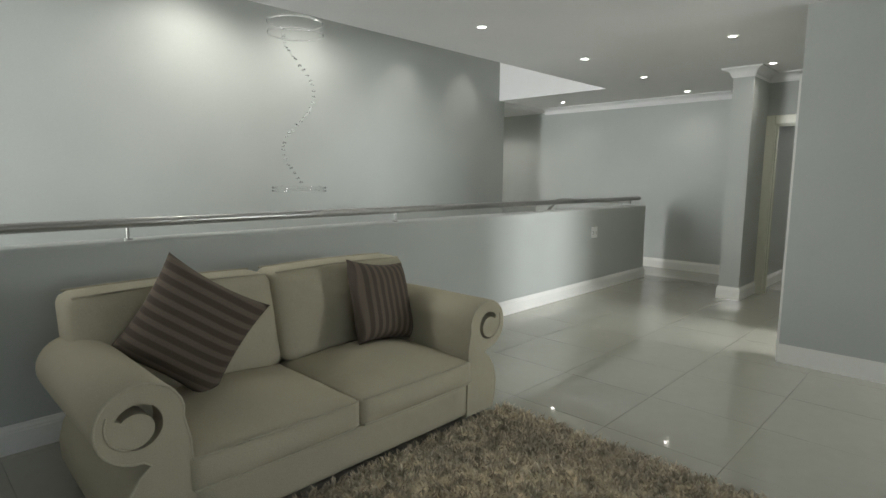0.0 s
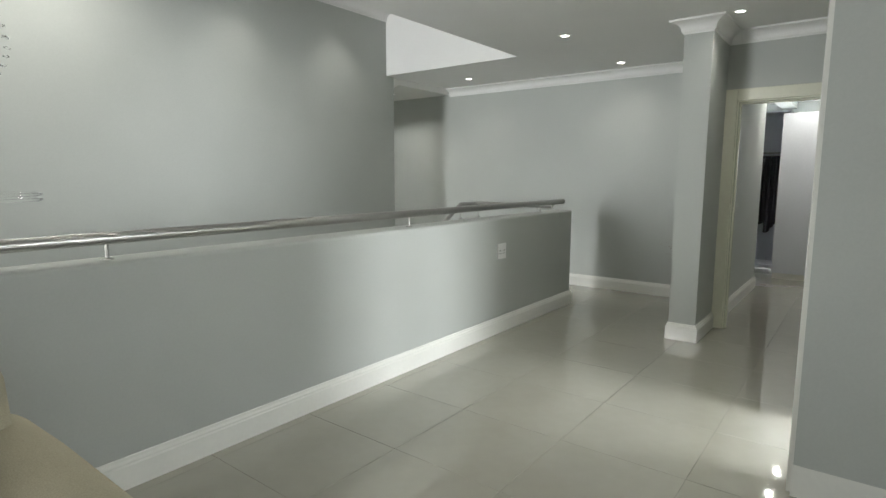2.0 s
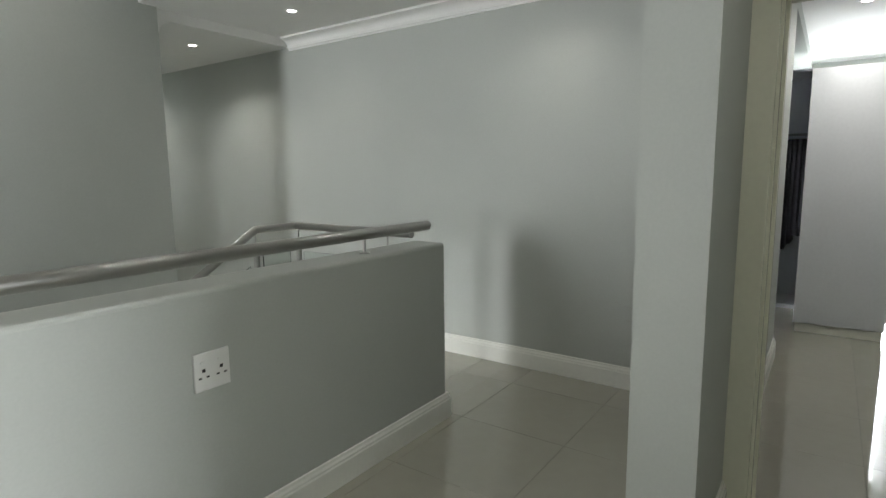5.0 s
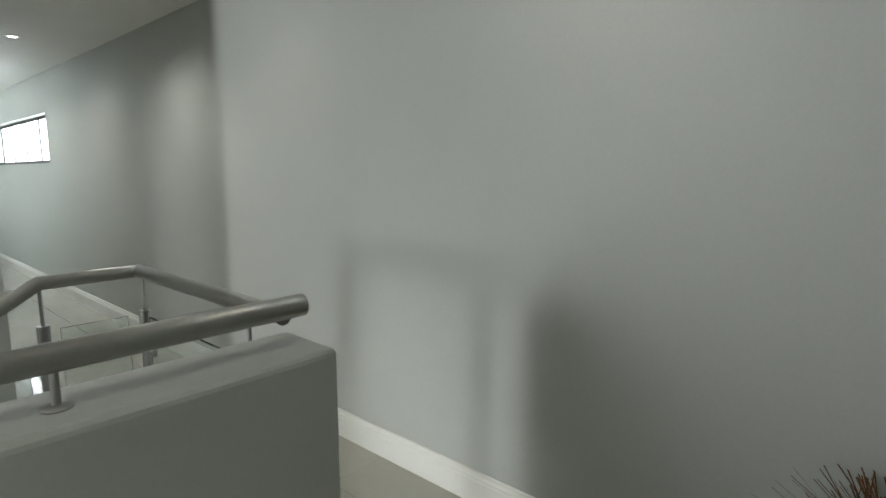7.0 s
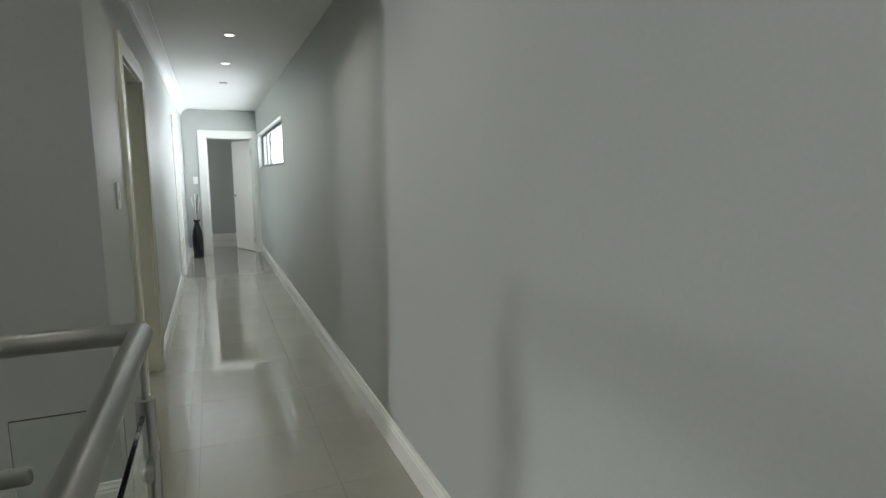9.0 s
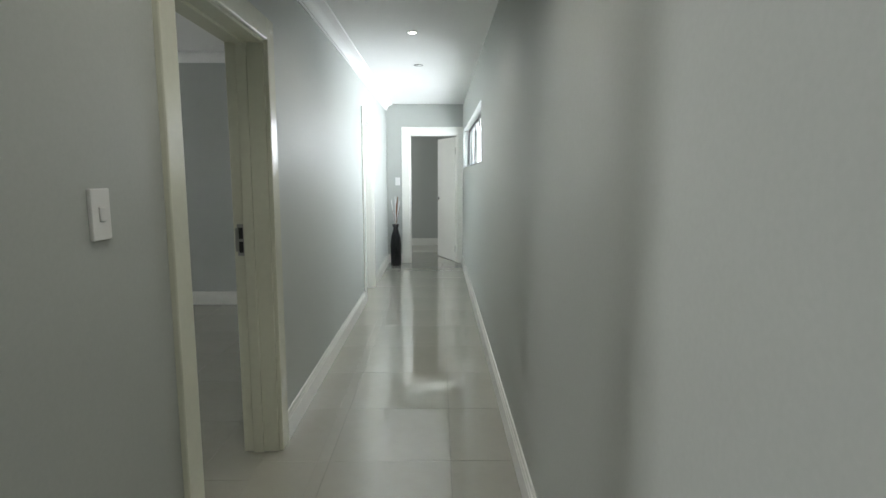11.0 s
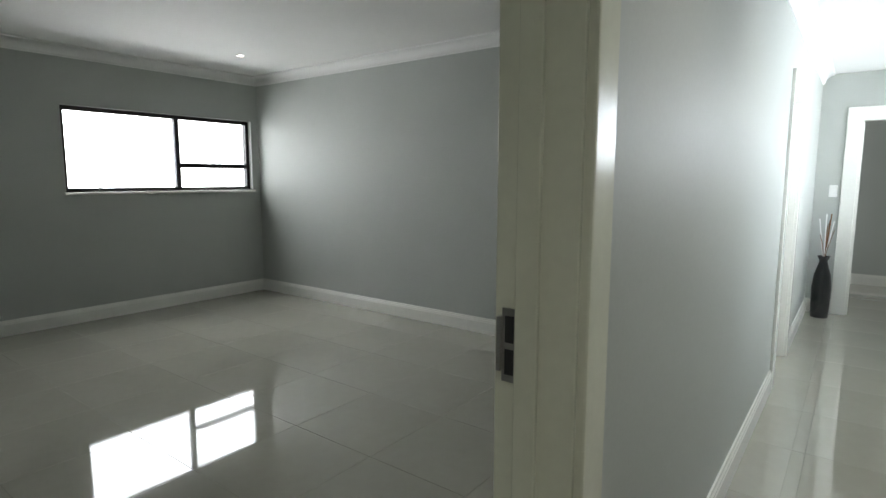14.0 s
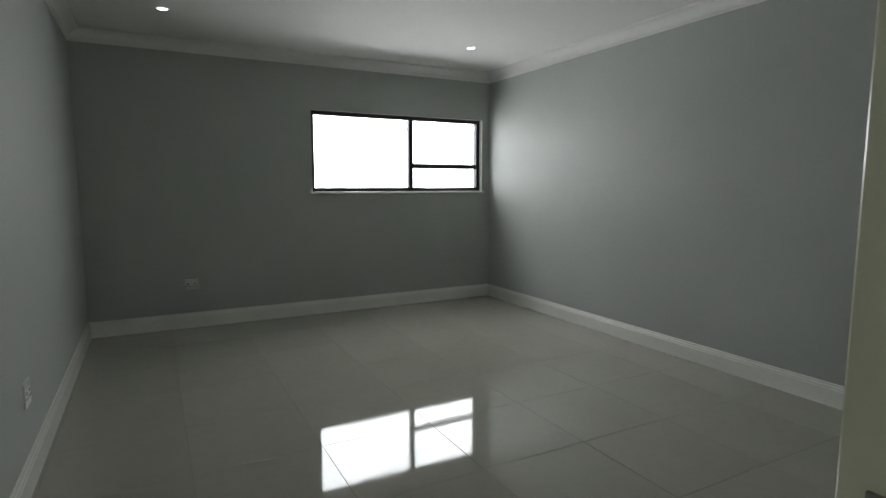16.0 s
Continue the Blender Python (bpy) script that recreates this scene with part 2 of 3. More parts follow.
def lathe(name, profile, mat, segs=32, parent=None):
    bm = bmesh.new()
    rings = []
    for r, z in profile:
        rings.append([bm.verts.new((r * math.cos(2 * math.pi * i / segs), r * math.sin(2 * math.pi * i / segs), z)) for i in range(segs)])
    for a, b in zip(rings, rings[1:]):
        for i in range(segs):
            bm.faces.new((a[i], a[(i + 1) % segs], b[(i + 1) % segs], b[i]))
    bm.faces.new(rings[0][::-1])
    bm.faces.new(rings[-1])
    return finish(name, bm, mat, True, parent)


def empty(name, m, label, category, group=""):
    ob = new(name)
    ob.matrix_world = m
    return tagged(ob, label, category, group)


# ---- walls ----
T = 0.2
hw = boxes("wall_half", [(WX, 0, 0, 0.22, -0.3, HW)], WALL, 0.018, segs=3)
structure(hw, "grey painted half wall beside the stair void", "half wall")
wall_x("wall_east", XR, XR + T, -1.3, YE + 3, ZV + 0.1, [(6.62, 10.2, 1.53, 2.10)], "long grey painted wall with a high strip window")
wall_y("wall_stair", WX, XL, YS, YS + 0.16, ZV + 0.1, [], "tall grey painted wall behind the stairs", z0=-3.0)
wall_x("wall_corridor", XL - TC, XL, YS + 0.16, YE, ZB + 0.1, [(3.25, 4.188, 0, 2.05), (7.58, 8.40, 0, 2.05)], "grey painted corridor wall with two doorways")
wall_y("wall_end", XL - 3, XR, YE, YE + 0.15, ZB + 0.1, [(0.116, 0.90, 0, 2.06)], "grey painted end wall with a doorway")
wall_y("wall_alcove", -0.72, 5.5, -1.455, -1.24, ZC, [(2.2, 5.4, 0, 2.5)], "grey painted wall nib beside the doorway")
wall_x("wall_dressing", DX, DX + 0.14, KY + 0.0, -1.455, ZC, [(-2.28, -1.54, 0, 2.03)], "grey painted wall over the doorway")
wall_x("wall_block_west", KX, KX + 0.15, WY, KY - 0.15, ZC, [], "grey painted wall that juts into the hall")
wall_y("wall_block_north", KX, 5.5, KY - 0.15, KY, ZC, [(-2.72, -1.92, 0, 2.03)], "grey painted wall with a doorway")
# the wide unseen opening is assumed, to go with the hall's fill lamp
wall_y("wall_south", WX, 5.5, WY - T, WY, ZC, [(-9.5, -6.5, 0.6, 2.4), (-3.1 + 0.4, -1.5, 0.85, 2.15)], "grey painted outer wall")
wall_x("wall_west", WX - T, WX, WY, YS + 0.16, ZV + 0.1, [(0.5, 2.1, -1.0, 3.0)], "grey painted outer wall", z0=-3.0)
wall_x("wall_study_east", -0.3, DX, WY, KY - 0.15, ZC, [], "grey painted inner wall")
wall_y("wall_closet_north", XR + T, 5.5, 0.1, 0.2, ZC, [], "grey painted inner wall")
wall_x("wall_dressing_east", 5.5, 5.7, WY, 0.2, ZC, [(-2.8, -1.6, 0.35, 2.25)], "grey painted outer wall")
wall_x("wall_bedroom_west", BX - T, BX, BY0 - T, BY1 + T, ZB, [(5.30, 7.375, 1.30, 2.145)], "grey painted wall with a wide window")
wall_y("wall_bedroom_south", BX, XL - TC, BY0 - T, BY0, ZB, [], "grey painted bedroom wall")
wall_y("wall_bedroom_north", BX, XL - TC, BY1, BY1 + T, ZB, [], "grey painted bedroom wall")
wall_y("wall_end_room_north", XL - 3, XR, 12.7, 12.9, ZB, [], "grey painted wall of the end room")
wall_x("wall_end_room_west", XL - 3.1, XL - 3, YE, 12.9, ZB, [], "grey painted wall of the end room")
wall_x("wall_store_west", XL - 1.6, XL - 1.5, BY1 + T, YE, ZB, [], "grey painted wall of the store")

# ---- ceilings ----
structure(boxes("ceiling_hall", [(WX, 5.5, WY, VY, ZC, ZC + 0.1), (VX, XR, VY, YS + 0.16, ZC + 0.002, ZC + 0.1), (XL, XR, YS + 0.02, YE, ZK, ZC + 0.0)], CEIL), "smooth white plaster ceiling", "ceiling")
structure(boxes("ceiling_void", [(WX, VX, VY, YS, ZV, ZV + 0.1), (WX, VX, VY - 0.02, VY, ZC + 0.1, ZV), (VX, VX + 0.02, VY, YS, ZC + 0.1, ZV)], CEIL), "raised white ceiling over the stair void", "ceiling")
structure(boxes("ceiling_bedroom", [(BX, XL - TC, BY0, BY1, ZB, ZB + 0.1)], CEIL), "smooth white bedroom ceiling", "ceiling")
structure(boxes("ceiling_end_rooms", [(XL - 3, XR, YE + 0.15, 12.7, ZB, ZB + 0.1), (XL - 1.5, XL - TC, BY1 + T, YE, ZB, ZB + 0.1)], CEIL), "smooth white ceiling of the end room", "ceiling")

# ---- cornices and skirtings, with the room on the left of each line ----
CL, SL = "white moulded plaster cornice", "white painted skirting board"
trim_line("cornice_hall", [(XR, -1.24), (XR, YS + 0.02)], cove(ZC), CL, "cornice", mat=CEIL)
trim_line("cornice_corridor", [(XL, YE), (XL, YS + 0.02)], cove(ZK), CL, "cornice", mat=CEIL)
trim_line("cornice_alcove", [(DX, KY), (DX, -1.455), (-0.72, -1.455), (-0.72, -1.24), (XR, -1.24)], cove(ZC), CL, "cornice", mat=CEIL)
trim_line("cornice_void", [(WX, YS), (VX, YS)][::-1], cove(ZV), CL, "cornice", mat=CEIL)
trim_line("cornice_bedroom", [(BX, BY0), (XL - TC, BY0), (XL - TC, BY1), (BX, BY1)], cove(ZB), CL, "cornice", closed=True, mat=CEIL)
trim_line("baseboard_half_wall", [(0, 0.22), (0, 0), (WX, 0)], SKIRT, SL, "skirting")
trim_line("baseboard_east", [(DX, -1.455), (-0.72, -1.455), (-0.72, -1.24), (XR, -1.24), (XR, YE), (0.98, YE)], SKIRT, SL, "skirting")
trim_line("baseboard_block", [(KX, WY), (KX, KY), (-2.82, KY)][::-1], SKIRT, SL, "skirting")
trim_line("baseboard_passage", [(-1.82, KY), (DX, KY)], SKIRT, SL, "skirting")
trim_line("baseboard_corridor_south", [(XL, 3.13), (XL, YS), (-0.45, YS)], SKIRT, SL, "skirting")
trim_line("baseboard_corridor_middle", [(XL, 7.47), (XL, 4.30)], SKIRT, SL, "skirting")
trim_line("baseboard_corridor_north", [(-0.006, YE), (XL, YE), (XL, 8.51)], SKIRT, SL, "skirting")
trim_line("baseboard_bedroom", [(XL - TC, 4.30), (XL - TC, BY1), (BX, BY1), (BX, BY0), (XL - TC, BY0)], SKIRT, SL, "skirting")
trim_line("baseboard_end_room", [(XR, 12.7), (XL - 3, 12.7)], SKIRT, SL, "skirting")
trim_line("baseboard_dressing", [(DX + 0.14, -1.455), (2.2, -1.455), (2.2, -1.24)][::-1], SKIRT, SL, "skirting")

# ---- doorways ----


def architrave_x(name, x, sign, y0, y1, z1, mat, label, width=0.10):
    """Door casing on the wall face x, which looks along sign."""
    a, b = sorted((x - 0.004 * sign, x + 0.022 * sign))
    ob = boxes(name, [(a, b, y0 - width, y0 + 0.006, 0, z1 + width), (a, b, y1 - 0.006, y1 + width, 0, z1 + width), (a, b, y0 + 0.006, y1 - 0.006, z1 - 0.006, z1 + width)], mat, 0.006)
    return structure(ob, label, "door frame")


def architrave_y(name, y, sign, x0, x1, z1, mat, label, width=0.10):
    a, b = sorted((y - 0.004 * sign, y + 0.022 * sign))
    ob = boxes(name, [(x0 - width, x0 + 0.006, a, b, 0, z1 + width), (x1 - 0.006, x1 + width, a, b, 0, z1 + width), (x0 + 0.006, x1 - 0.006, a, b, z1 - 0.006, z1 + width)], mat, 0.006)
    return structure(ob, label, "door frame")


def liner_x(name, x0, x1, y0, y1, z1, mat, stop, label):
    """Jambs and head inside an opening of a wall along y, with a door stop."""
    s = 0.018
    sa, sb = stop
    rows = [(x0 - 0.002, x1 + 0.002, y0 - 0.002, y0 + s, 0, z1), (x0 - 0.002, x1 + 0.002, y1 - s, y1 + 0.002, 0, z1), (x0 - 0.002, x1 + 0.002, y0 + s, y1 - s, z1 - s, z1 + 0.002),
            (sa, sb, y0 + s - 0.001, y0 + s + 0.013, 0, z1 - s), (sa, sb, y1 - s - 0.013, y1 - s + 0.001, 0, z1 - s), (sa, sb, y0 + s + 0.013, y1 - s - 0.013, z1 - s - 0.013, z1 - s + 0.001)]
    return structure(boxes(name, rows, mat, 0.002, segs=1), label, "door frame")


def liner_y(name, y0, y1, x0, x1, z1, mat, stop, label):
    s = 0.018
    sa, sb = stop
    rows = [(x0 - 0.002, x0 + s, y0 - 0.002, y1 + 0.002, 0, z1), (x1 - s, x1 + 0.002, y0 - 0.002, y1 + 0.002, 0, z1), (x0 + s, x1 - s, y0 - 0.002, y1 + 0.002, z1 - s, z1 + 0.002),
            (x0 + s - 0.001, x0 + s + 0.013, sa, sb, 0, z1 - s), (x1 - s - 0.013, x1 - s + 0.001, sa, sb, 0, z1 - s)]
    return structure(boxes(name, rows, mat, 0.002, segs=1), label, "door frame")


WL = "white gloss painted door frame"
architrave_x("door_frame_bedroom", XL, 1, 3.25, 4.188, 2.05, FRAMEP, WL)
liner_x("door_lining_bedroom", XL - TC, XL, 3.25, 4.188, 2.05, FRAMEP, (XL - 0.125, XL - 0.075), WL)
architrave_x("door_frame_store", XL, 1, 7.58, 8.40, 2.05, TRIM, WL)
liner_x("door_lining_store", XL - TC, XL, 7.58, 8.40, 2.05, TRIM, (XL - 0.12, XL - 0.08), WL)
architrave_y("door_frame_end", YE, -1, 0.116, 0.90, 2.06, TRIM, WL, 0.12)
liner_y("door_lining_end", YE, YE + 0.15, 0.116, 0.90, 2.06, TRIM, (YE + 0.04, YE + 0.08), WL)
architrave_x("door_frame_dressing", DX, -1, -2.28, -1.54, 2.03, FRAMEP, WL, 0.095)
liner_x("door_lining_dressing", DX, DX + 0.14, -2.28, -1.54, 2.03, FRAMEP, (DX + 0.04, DX + 0.08), WL)
architrave_y("door_frame_study", KY, 1, -2.72, -1.92, 2.03, TRIM, WL, 0.095)
liner_y("door_lining_study", KY - 0.15, KY, -2.72, -1.92, 2.03, TRIM, (KY - 0.11, KY - 0.07), WL)


def door(m, width, height, label, side=1):
    """A flush door, hinged at its local origin, leaf along +x."""
    root = empty("door", m, label, "door")
    boxes("leaf", [(0.005, width, -0.02, 0.02, 0.008, height)], TRIM, 0.003, root)
    for s in (-1, 1):
        bm = bmesh.new()
        bmesh.ops.create_cone(bm, cap_ends=True, segments=20, radius1=0.026, radius2=0.026, depth=0.01, matrix=pose(width - 0.06, s * 0.026, 1.02, 90))
        finish("rose", bm, STEEL, True, root)
        x = width - 0.06
        tube("handle", [(x, s * 0.03, 1.02), (x, s * 0.062, 1.02), (x - 0.015, s * 0.068, 1.02), (x - 0.12, s * 0.066, 1.02)], 0.009, STEEL, root)
    for z in (0.22, height - 0.22):
        boxes("hinge", [(-0.004, 0.012, side * 0.021 - 0.004, side * 0.021 + 0.004, z - 0.05, z + 0.05)], STEEL, 0.001, root)
    return root


door(pose(0.878, YE + 0.09, 0, 0, 0, 112), 0.77, 2.03, "white flush door standing open into the end room", 1)
door(pose(DX + 0.10, -2.255, 0, 0, 0, -1.5), 0.72, 2.0, "white flush door standing open into the dressing room", 1)
door(pose(XL - 0.15, 7.605, 0, 0, 0, 90), 0.77, 2.02, "closed white flush door in the corridor")
door(pose(-2.70, KY - 0.10, 0, 0, 0, -84), 0.76, 2.0, "white flush door standing open into the study")

# strike plate in the bedroom door lining
root = empty("strike_plate", pose(XL - 0.135, 4.188 - 0.018, 1.10), "steel lock strike plate on the door lining", "lock")
boxes("plate", [(-0.024, 0.012, -0.003, 0.001, -0.078, 0.078), (-0.032, -0.022, -0.012, 0.001, -0.055, 0.06)], STEEL, 0.001, root)
# dark blocks on the plate paint the shade inside the keeper holes
boxes("keeper_hole_shade", [(-0.016, 0.004, -0.0045, -0.0025, 0.006, 0.062), (-0.016, 0.004, -0.0045, -0.0025, -0.062, -0.008)], SLOT, 0.0, root)

# ---- windows ----


def window(name, m, w, h, mullions, transoms, label, d=0.028):
    """Aluminium window in local x (across) and z (up), 0.06 deep; transoms are (x0, x1, z)."""
    root = empty(name, m, label, "window")
    tagged(root, kind="structure")
    f = 0.042
    e = d + 0.002
    boxes("frame", [(0, w, -e, e, 0, f), (0, w, -e, e, h - f, h), (0, f, -e, e, f, h - f), (w - f, w, -e, e, f, h - f)], DARKMETAL, 0.003, root)
    for x in mullions:
        boxes("mullion", [(x - 0.027, x + 0.027, -d, d, f, h - f)], DARKMETAL, 0.003, root)
    for a, b, z in transoms:
        boxes("transom", [(a, b, -0.026, 0.026, z - 0.027, z + 0.027)], DARKMETAL, 0.003, root)
    g = boxes("pane", [(f, w - f, -0.002, 0.002, f, h - f)], PANE, 0, root)
    g.visible_shadow = False
    return root


window("window_1", pose(BX - 0.09, 7.375, 1.30, 0, 0, -90), 2.075, 0.845, [0.915], [(0.02, 0.915, 0.29)], "dark aluminium bedroom window with three panes")
structure(boxes("window_sill", [(BX - 0.06, BX + 0.025, 5.28, 7.40, 1.276, 1.302)], TRIM, 0.005), "white painted window sill", "window sill")
window("window_2", pose(XR + 0.09, 6.62, 1.53, 0, 0, 90), 3.58, 0.57, [0.72, 1.43, 2.15, 2.86], [], "dark aluminium strip window high in the corridor", 0.006)
window("window_3", pose(5.52, -2.8, 0.35, 0, 0, 90), 1.2, 1.9, [0.6], [(0, 1.2, 0.6), (0, 1.2, 1.25)], "dark aluminium dressing room window")

structure(boxes("backdrop", [(8.6, 8.62, -7, 3, -2.5, 6)], glow("pale_sky", (0.93, 0.97, 1.0), 3.0)), "pale bright sky outside the dressing room window", "backdrop")

# ---- ceiling lamps, detector ----


def downlight(x, y, z, lit=True):
    root = empty("downlight", pose(x, y, z), "small round recessed ceiling downlight", "downlight", "ceiling downlights")
    lathe("ring", [(0.034, -0.001), (0.036, -0.007), (0.046, -0.006), (0.050, -0.001), (0.050, 0.0), (0.034, 0.0)], PLASTIC if lit else STEEL, 28, root)
    lathe("lamp_face", [(0.001, -0.004), (0.033, -0.004), (0.033, -0.002), (0.001, -0.002)], LAMP if lit else CEIL, 24, root)
    return root


for lx, ly in ((-0.89, -0.28), (-2.29, -0.28), (-3.94, -0.28), (-0.77, -1.64), (-2.25, -1.68), (0.56, -0.26), (0.40, 1.65)):
    downlight(lx, ly, ZC)
for ly in (2.95, 4.75, 6.0):
    downlight(0.38, ly, ZK)
downlight(0.385, 7.3, ZK, False)
downlight(-5.0, 6.62, ZB)
downlight(-5.05, 3.95, ZB)
downlight(2.1, -1.8, ZC)
downlight(2.75, -1.85, ZC)
det = lathe("smoke_detector", [(0.001, -0.034), (0.05, -0.034), (0.058, -0.028), (0.075, -0.022), (0.08, 0.0), (0.001, 0.0)], PLASTIC, 32)
det.matrix_world = pose(-2.45, 6.0, ZB)
tagged(det, "round white smoke detector on the bedroom ceiling", "smoke detector")

# ---- switches and sockets ----


def plate(name, m, w, h, label, category, kind):
    """A wall plate in local x and z that faces -y."""
    root = empty(name, m, label, category)
    boxes("cover", [(-w / 2, w / 2, -0.010, 0.001, -h / 2, h / 2)], PLASTIC, 0.003, root)
    if kind == "switch":
        boxes("rocker", [(-0.012, 0.012, -0.014, -0.009, -0.018, 0.018)], PLASTIC, 0.002, root)
    else:
        for cx in (-w / 4, w / 4):
            # pin holes are not cut: dark blocks on the cover paint their shade
            rows = [(cx - 0.006, cx + 0.006, -0.0112, -0.0095, 0.000, 0.012), (cx - 0.020, cx - 0.009, -0.0112, -0.0095, -0.022, -0.016), (cx + 0.009, cx + 0.020, -0.0112, -0.0095, -0.022, -0.016)]
            boxes("pin_hole_shade", rows, SLOT, 0, root)
            boxes("rocker", [(cx - 0.012, cx + 0.006, -0.0130, -0.0095, 0.030, 0.040)], PLASTIC, 0.001, root)
    return root


plate("socket", pose(-1.44, 0, 0.727), 0.135, 0.135, "white double wall socket on the half wall", "socket", "socket")
plate("light_switch", pose(XL, 2.82, 1.32, 0, 0, 90), 0.075, 0.125, "white light switch beside the bedroom door", "light switch", "switch")
plate("light_switch", pose(-0.07, YE, 1.32), 0.075, 0.125, "white light switch beside the end door", "light switch", "switch")
plate("socket", pose(BX, 4.10, 0.42, 0, 0, 90), 0.12, 0.12, "white double wall socket above the skirting", "socket", "socket")
plate("socket", pose(-3.28, BY0, 0.42, 0, 0, 180), 0.12, 0.12, "white double wall socket above the skirting", "socket", "socket")

# ---- rails ----
RZ = 1.108
rail = empty("handrail", pose(0, 0.10, 0), "brushed steel handrail along the half wall", "handrail")
tube("rail", [(WX + 0.02, 0, RZ), (-0.03, 0, RZ)], 0.0275, STEEL, rail, res=6)
for px in (-0.54, -2.55, -4.55, -6.55, -8.55):
    tube("bracket", [(px, 0, HW - 0.005), (px, 0, RZ - 0.02)], 0.008, STEEL, rail)
    lathe("bracket_foot", [(0.026, 0), (0.026, 0.004), (0.012, 0.008), (0.001, 0.008)], STEEL, 20, rail).location = (px, 0, HW)

bal = empty("glass_balustrade", pose(0, 0, 0), "brushed steel and clear glass stair balustrade", "balustrade")
GZ, GY = 1.049, 1.25
tube("rail", [(0, 0.235, GZ), (0, GY, GZ)], 0.0255, STEELY, bal, res=6)
tube("rail", [(0.012, GY, GZ), (-0.32, GY, GZ), (-4.2, GY, GZ - 3.88 * 0.60)], 0.0255, STEEL, bal, res=6)


def balustrade_post(x, y, z0, z1, along_x):
    tube("post", [(x, y, z0), (x, y, z1 - 0.15)], 0.021, STEEL, bal)
    tube("post_pin", [(x, y, z1 - 0.155), (x, y, z1 - 0.02)], 0.006, STEEL, bal)
    lathe("post_foot", [(0.045, 0), (0.045, 0.006), (0.024, 0.012), (0.001, 0.012)], STEEL, 24, bal).location = (x, y, z0)
    for z in (z0 + 0.18, z1 - 0.30):
        for s in (-1, 1):
            dx, dy = (s * 0.05, 0) if along_x else (0, s * 0.05)
            r = (x + dx - (0.035 if along_x else 0.016), x + dx + (0.035 if along_x else 0.016), y + dy - (0.016 if along_x else 0.035), y + dy + (0.016 if along_x else 0.035), z - 0.022, z + 0.022)
            boxes("glass_clamp", [r], STEEL, 0.014, bal, segs=3, smooth=True)


balustrade_post(0, 0.42, 0, GZ, False)
balustrade_post(0, GY - 0.03, 0, GZ, False)
balustrade_post(-0.32, GY, 0, GZ, True)
for i in range(1, 4):
    balustrade_post(-0.32 - i * 1.1, GY, -i * 0.66, GZ - i * 0.66, True)
boxes("glass_panel", [(-0.005, 0.005, 0.47, GY - 0.08, 0.10, GZ - 0.17)], GLASS, 0.001, bal).visible_shadow = False
boxes("glass_panel", [(-0.27, -0.05, GY - 0.005, GY + 0.005, 0.10, GZ - 0.17)], GLASS, 0.001, bal).visible_shadow = False
bm = bmesh.new()
for i in range(3):
    xa, xb = -0.37 - i * 1.1, -1.37 - i * 1.1
    za, zb = -(0.05 + i * 1.1) * 0.6, -(1.05 + i * 1.1) * 0.6
    lo = [bm.verts.new((x, y, z)) for y in (GY - 0.005, GY + 0.005) for x, z in ((xa, za + 0.1), (xb, zb + 0.1), (xb, zb + 0.85), (xa, za + 0.85))]
    bm.faces.new(lo[:4]), bm.faces.new(lo[4:])
    for j in range(4):
        bm.faces.new((lo[j], lo[(j + 1) % 4], lo[4 + (j + 1) % 4], lo[4 + j]))
finish("sloping_glass", bm, GLASS, False, bal).visible_shadow = False

# ---- stairs and the floor below ----
rows = []
for i in range(15):
    rows.append((-0.45 - (i + 1) * 0.29, -0.45 - i * 0.29 + 0.02, GY - 0.06, YS, -(i + 1) * 0.178 - 0.14, -(i + 1) * 0.178))
structure(boxes("stair_flight", rows, CONCRETE, 0.006), "polished stone stair flight descending along the wall", "stairs")
structure(boxes("floor_lower", [(WX, XR, 0.22, YS, -3.1, -2.85)], CONCRETE), "polished stone floor of the storey below", "floor")
structure(boxes("wall_void_lower", [(WX, 0, 0.02, 0.2, -3, -0.3), (0.0, 0.15, 0.2, YS, -3, -0.02)], WALL), "grey painted wall below the landing", "wall")
structure(boxes("landing_edge", [(-0.06, -0.02, 0.22, GY - 0.06, -0.3, -0.003), (-0.45, -0.02, GY - 0.06, YS, -0.3, -0.006)], CONCRETE), "stone edge of the landing", "landing")

# ---- sofa ----


def rounded(bm, x0, x1, y0, y1, z0, z1, r, crown=0.0, cut=10):
    """A cushion-like block: rounded edges and crowned faces."""
    before = set(bm.verts)
    g = bmesh.ops.create_cube(bm, size=2.0)
    ed = list({e for v in g["verts"] for e in v.link_edges})
    bmesh.ops.subdivide_edges(bm, edges=ed, cuts=cut, use_grid_fill=True)
    vs = [v for v in bm.verts if v not in before]
    c = Vector(((x0 + x1) / 2, (y0 + y1) / 2, (z0 + z1) / 2))
    h = Vector(((x1 - x0) / 2, (y1 - y0) / 2, (z1 - z0) / 2))
    for v in vs:
        u = v.co.copy()
        p = Vector((u.x * h.x, u.y * h.y, u.z * h.z))
        core = Vector([max(-h[i] + r, min(h[i] - r, p[i])) for i in range(3)])
        d = p - core
        if d.length > 1e-6:
            p = core + d.normalized() * min(r, max(abs(d.x), abs(d.y), abs(d.z)))
        k = (1 - u.x ** 2) * (1 - u.y ** 2)
        p.z += crown * k * (1 if u.z > 0 else 0.2) * abs(u.z)
        p.y -= crown * 0.35 * (1 - u.x ** 2) * (1 - u.z ** 2) * (1 if u.y < -0.99 else 0)
        v.co = c + p


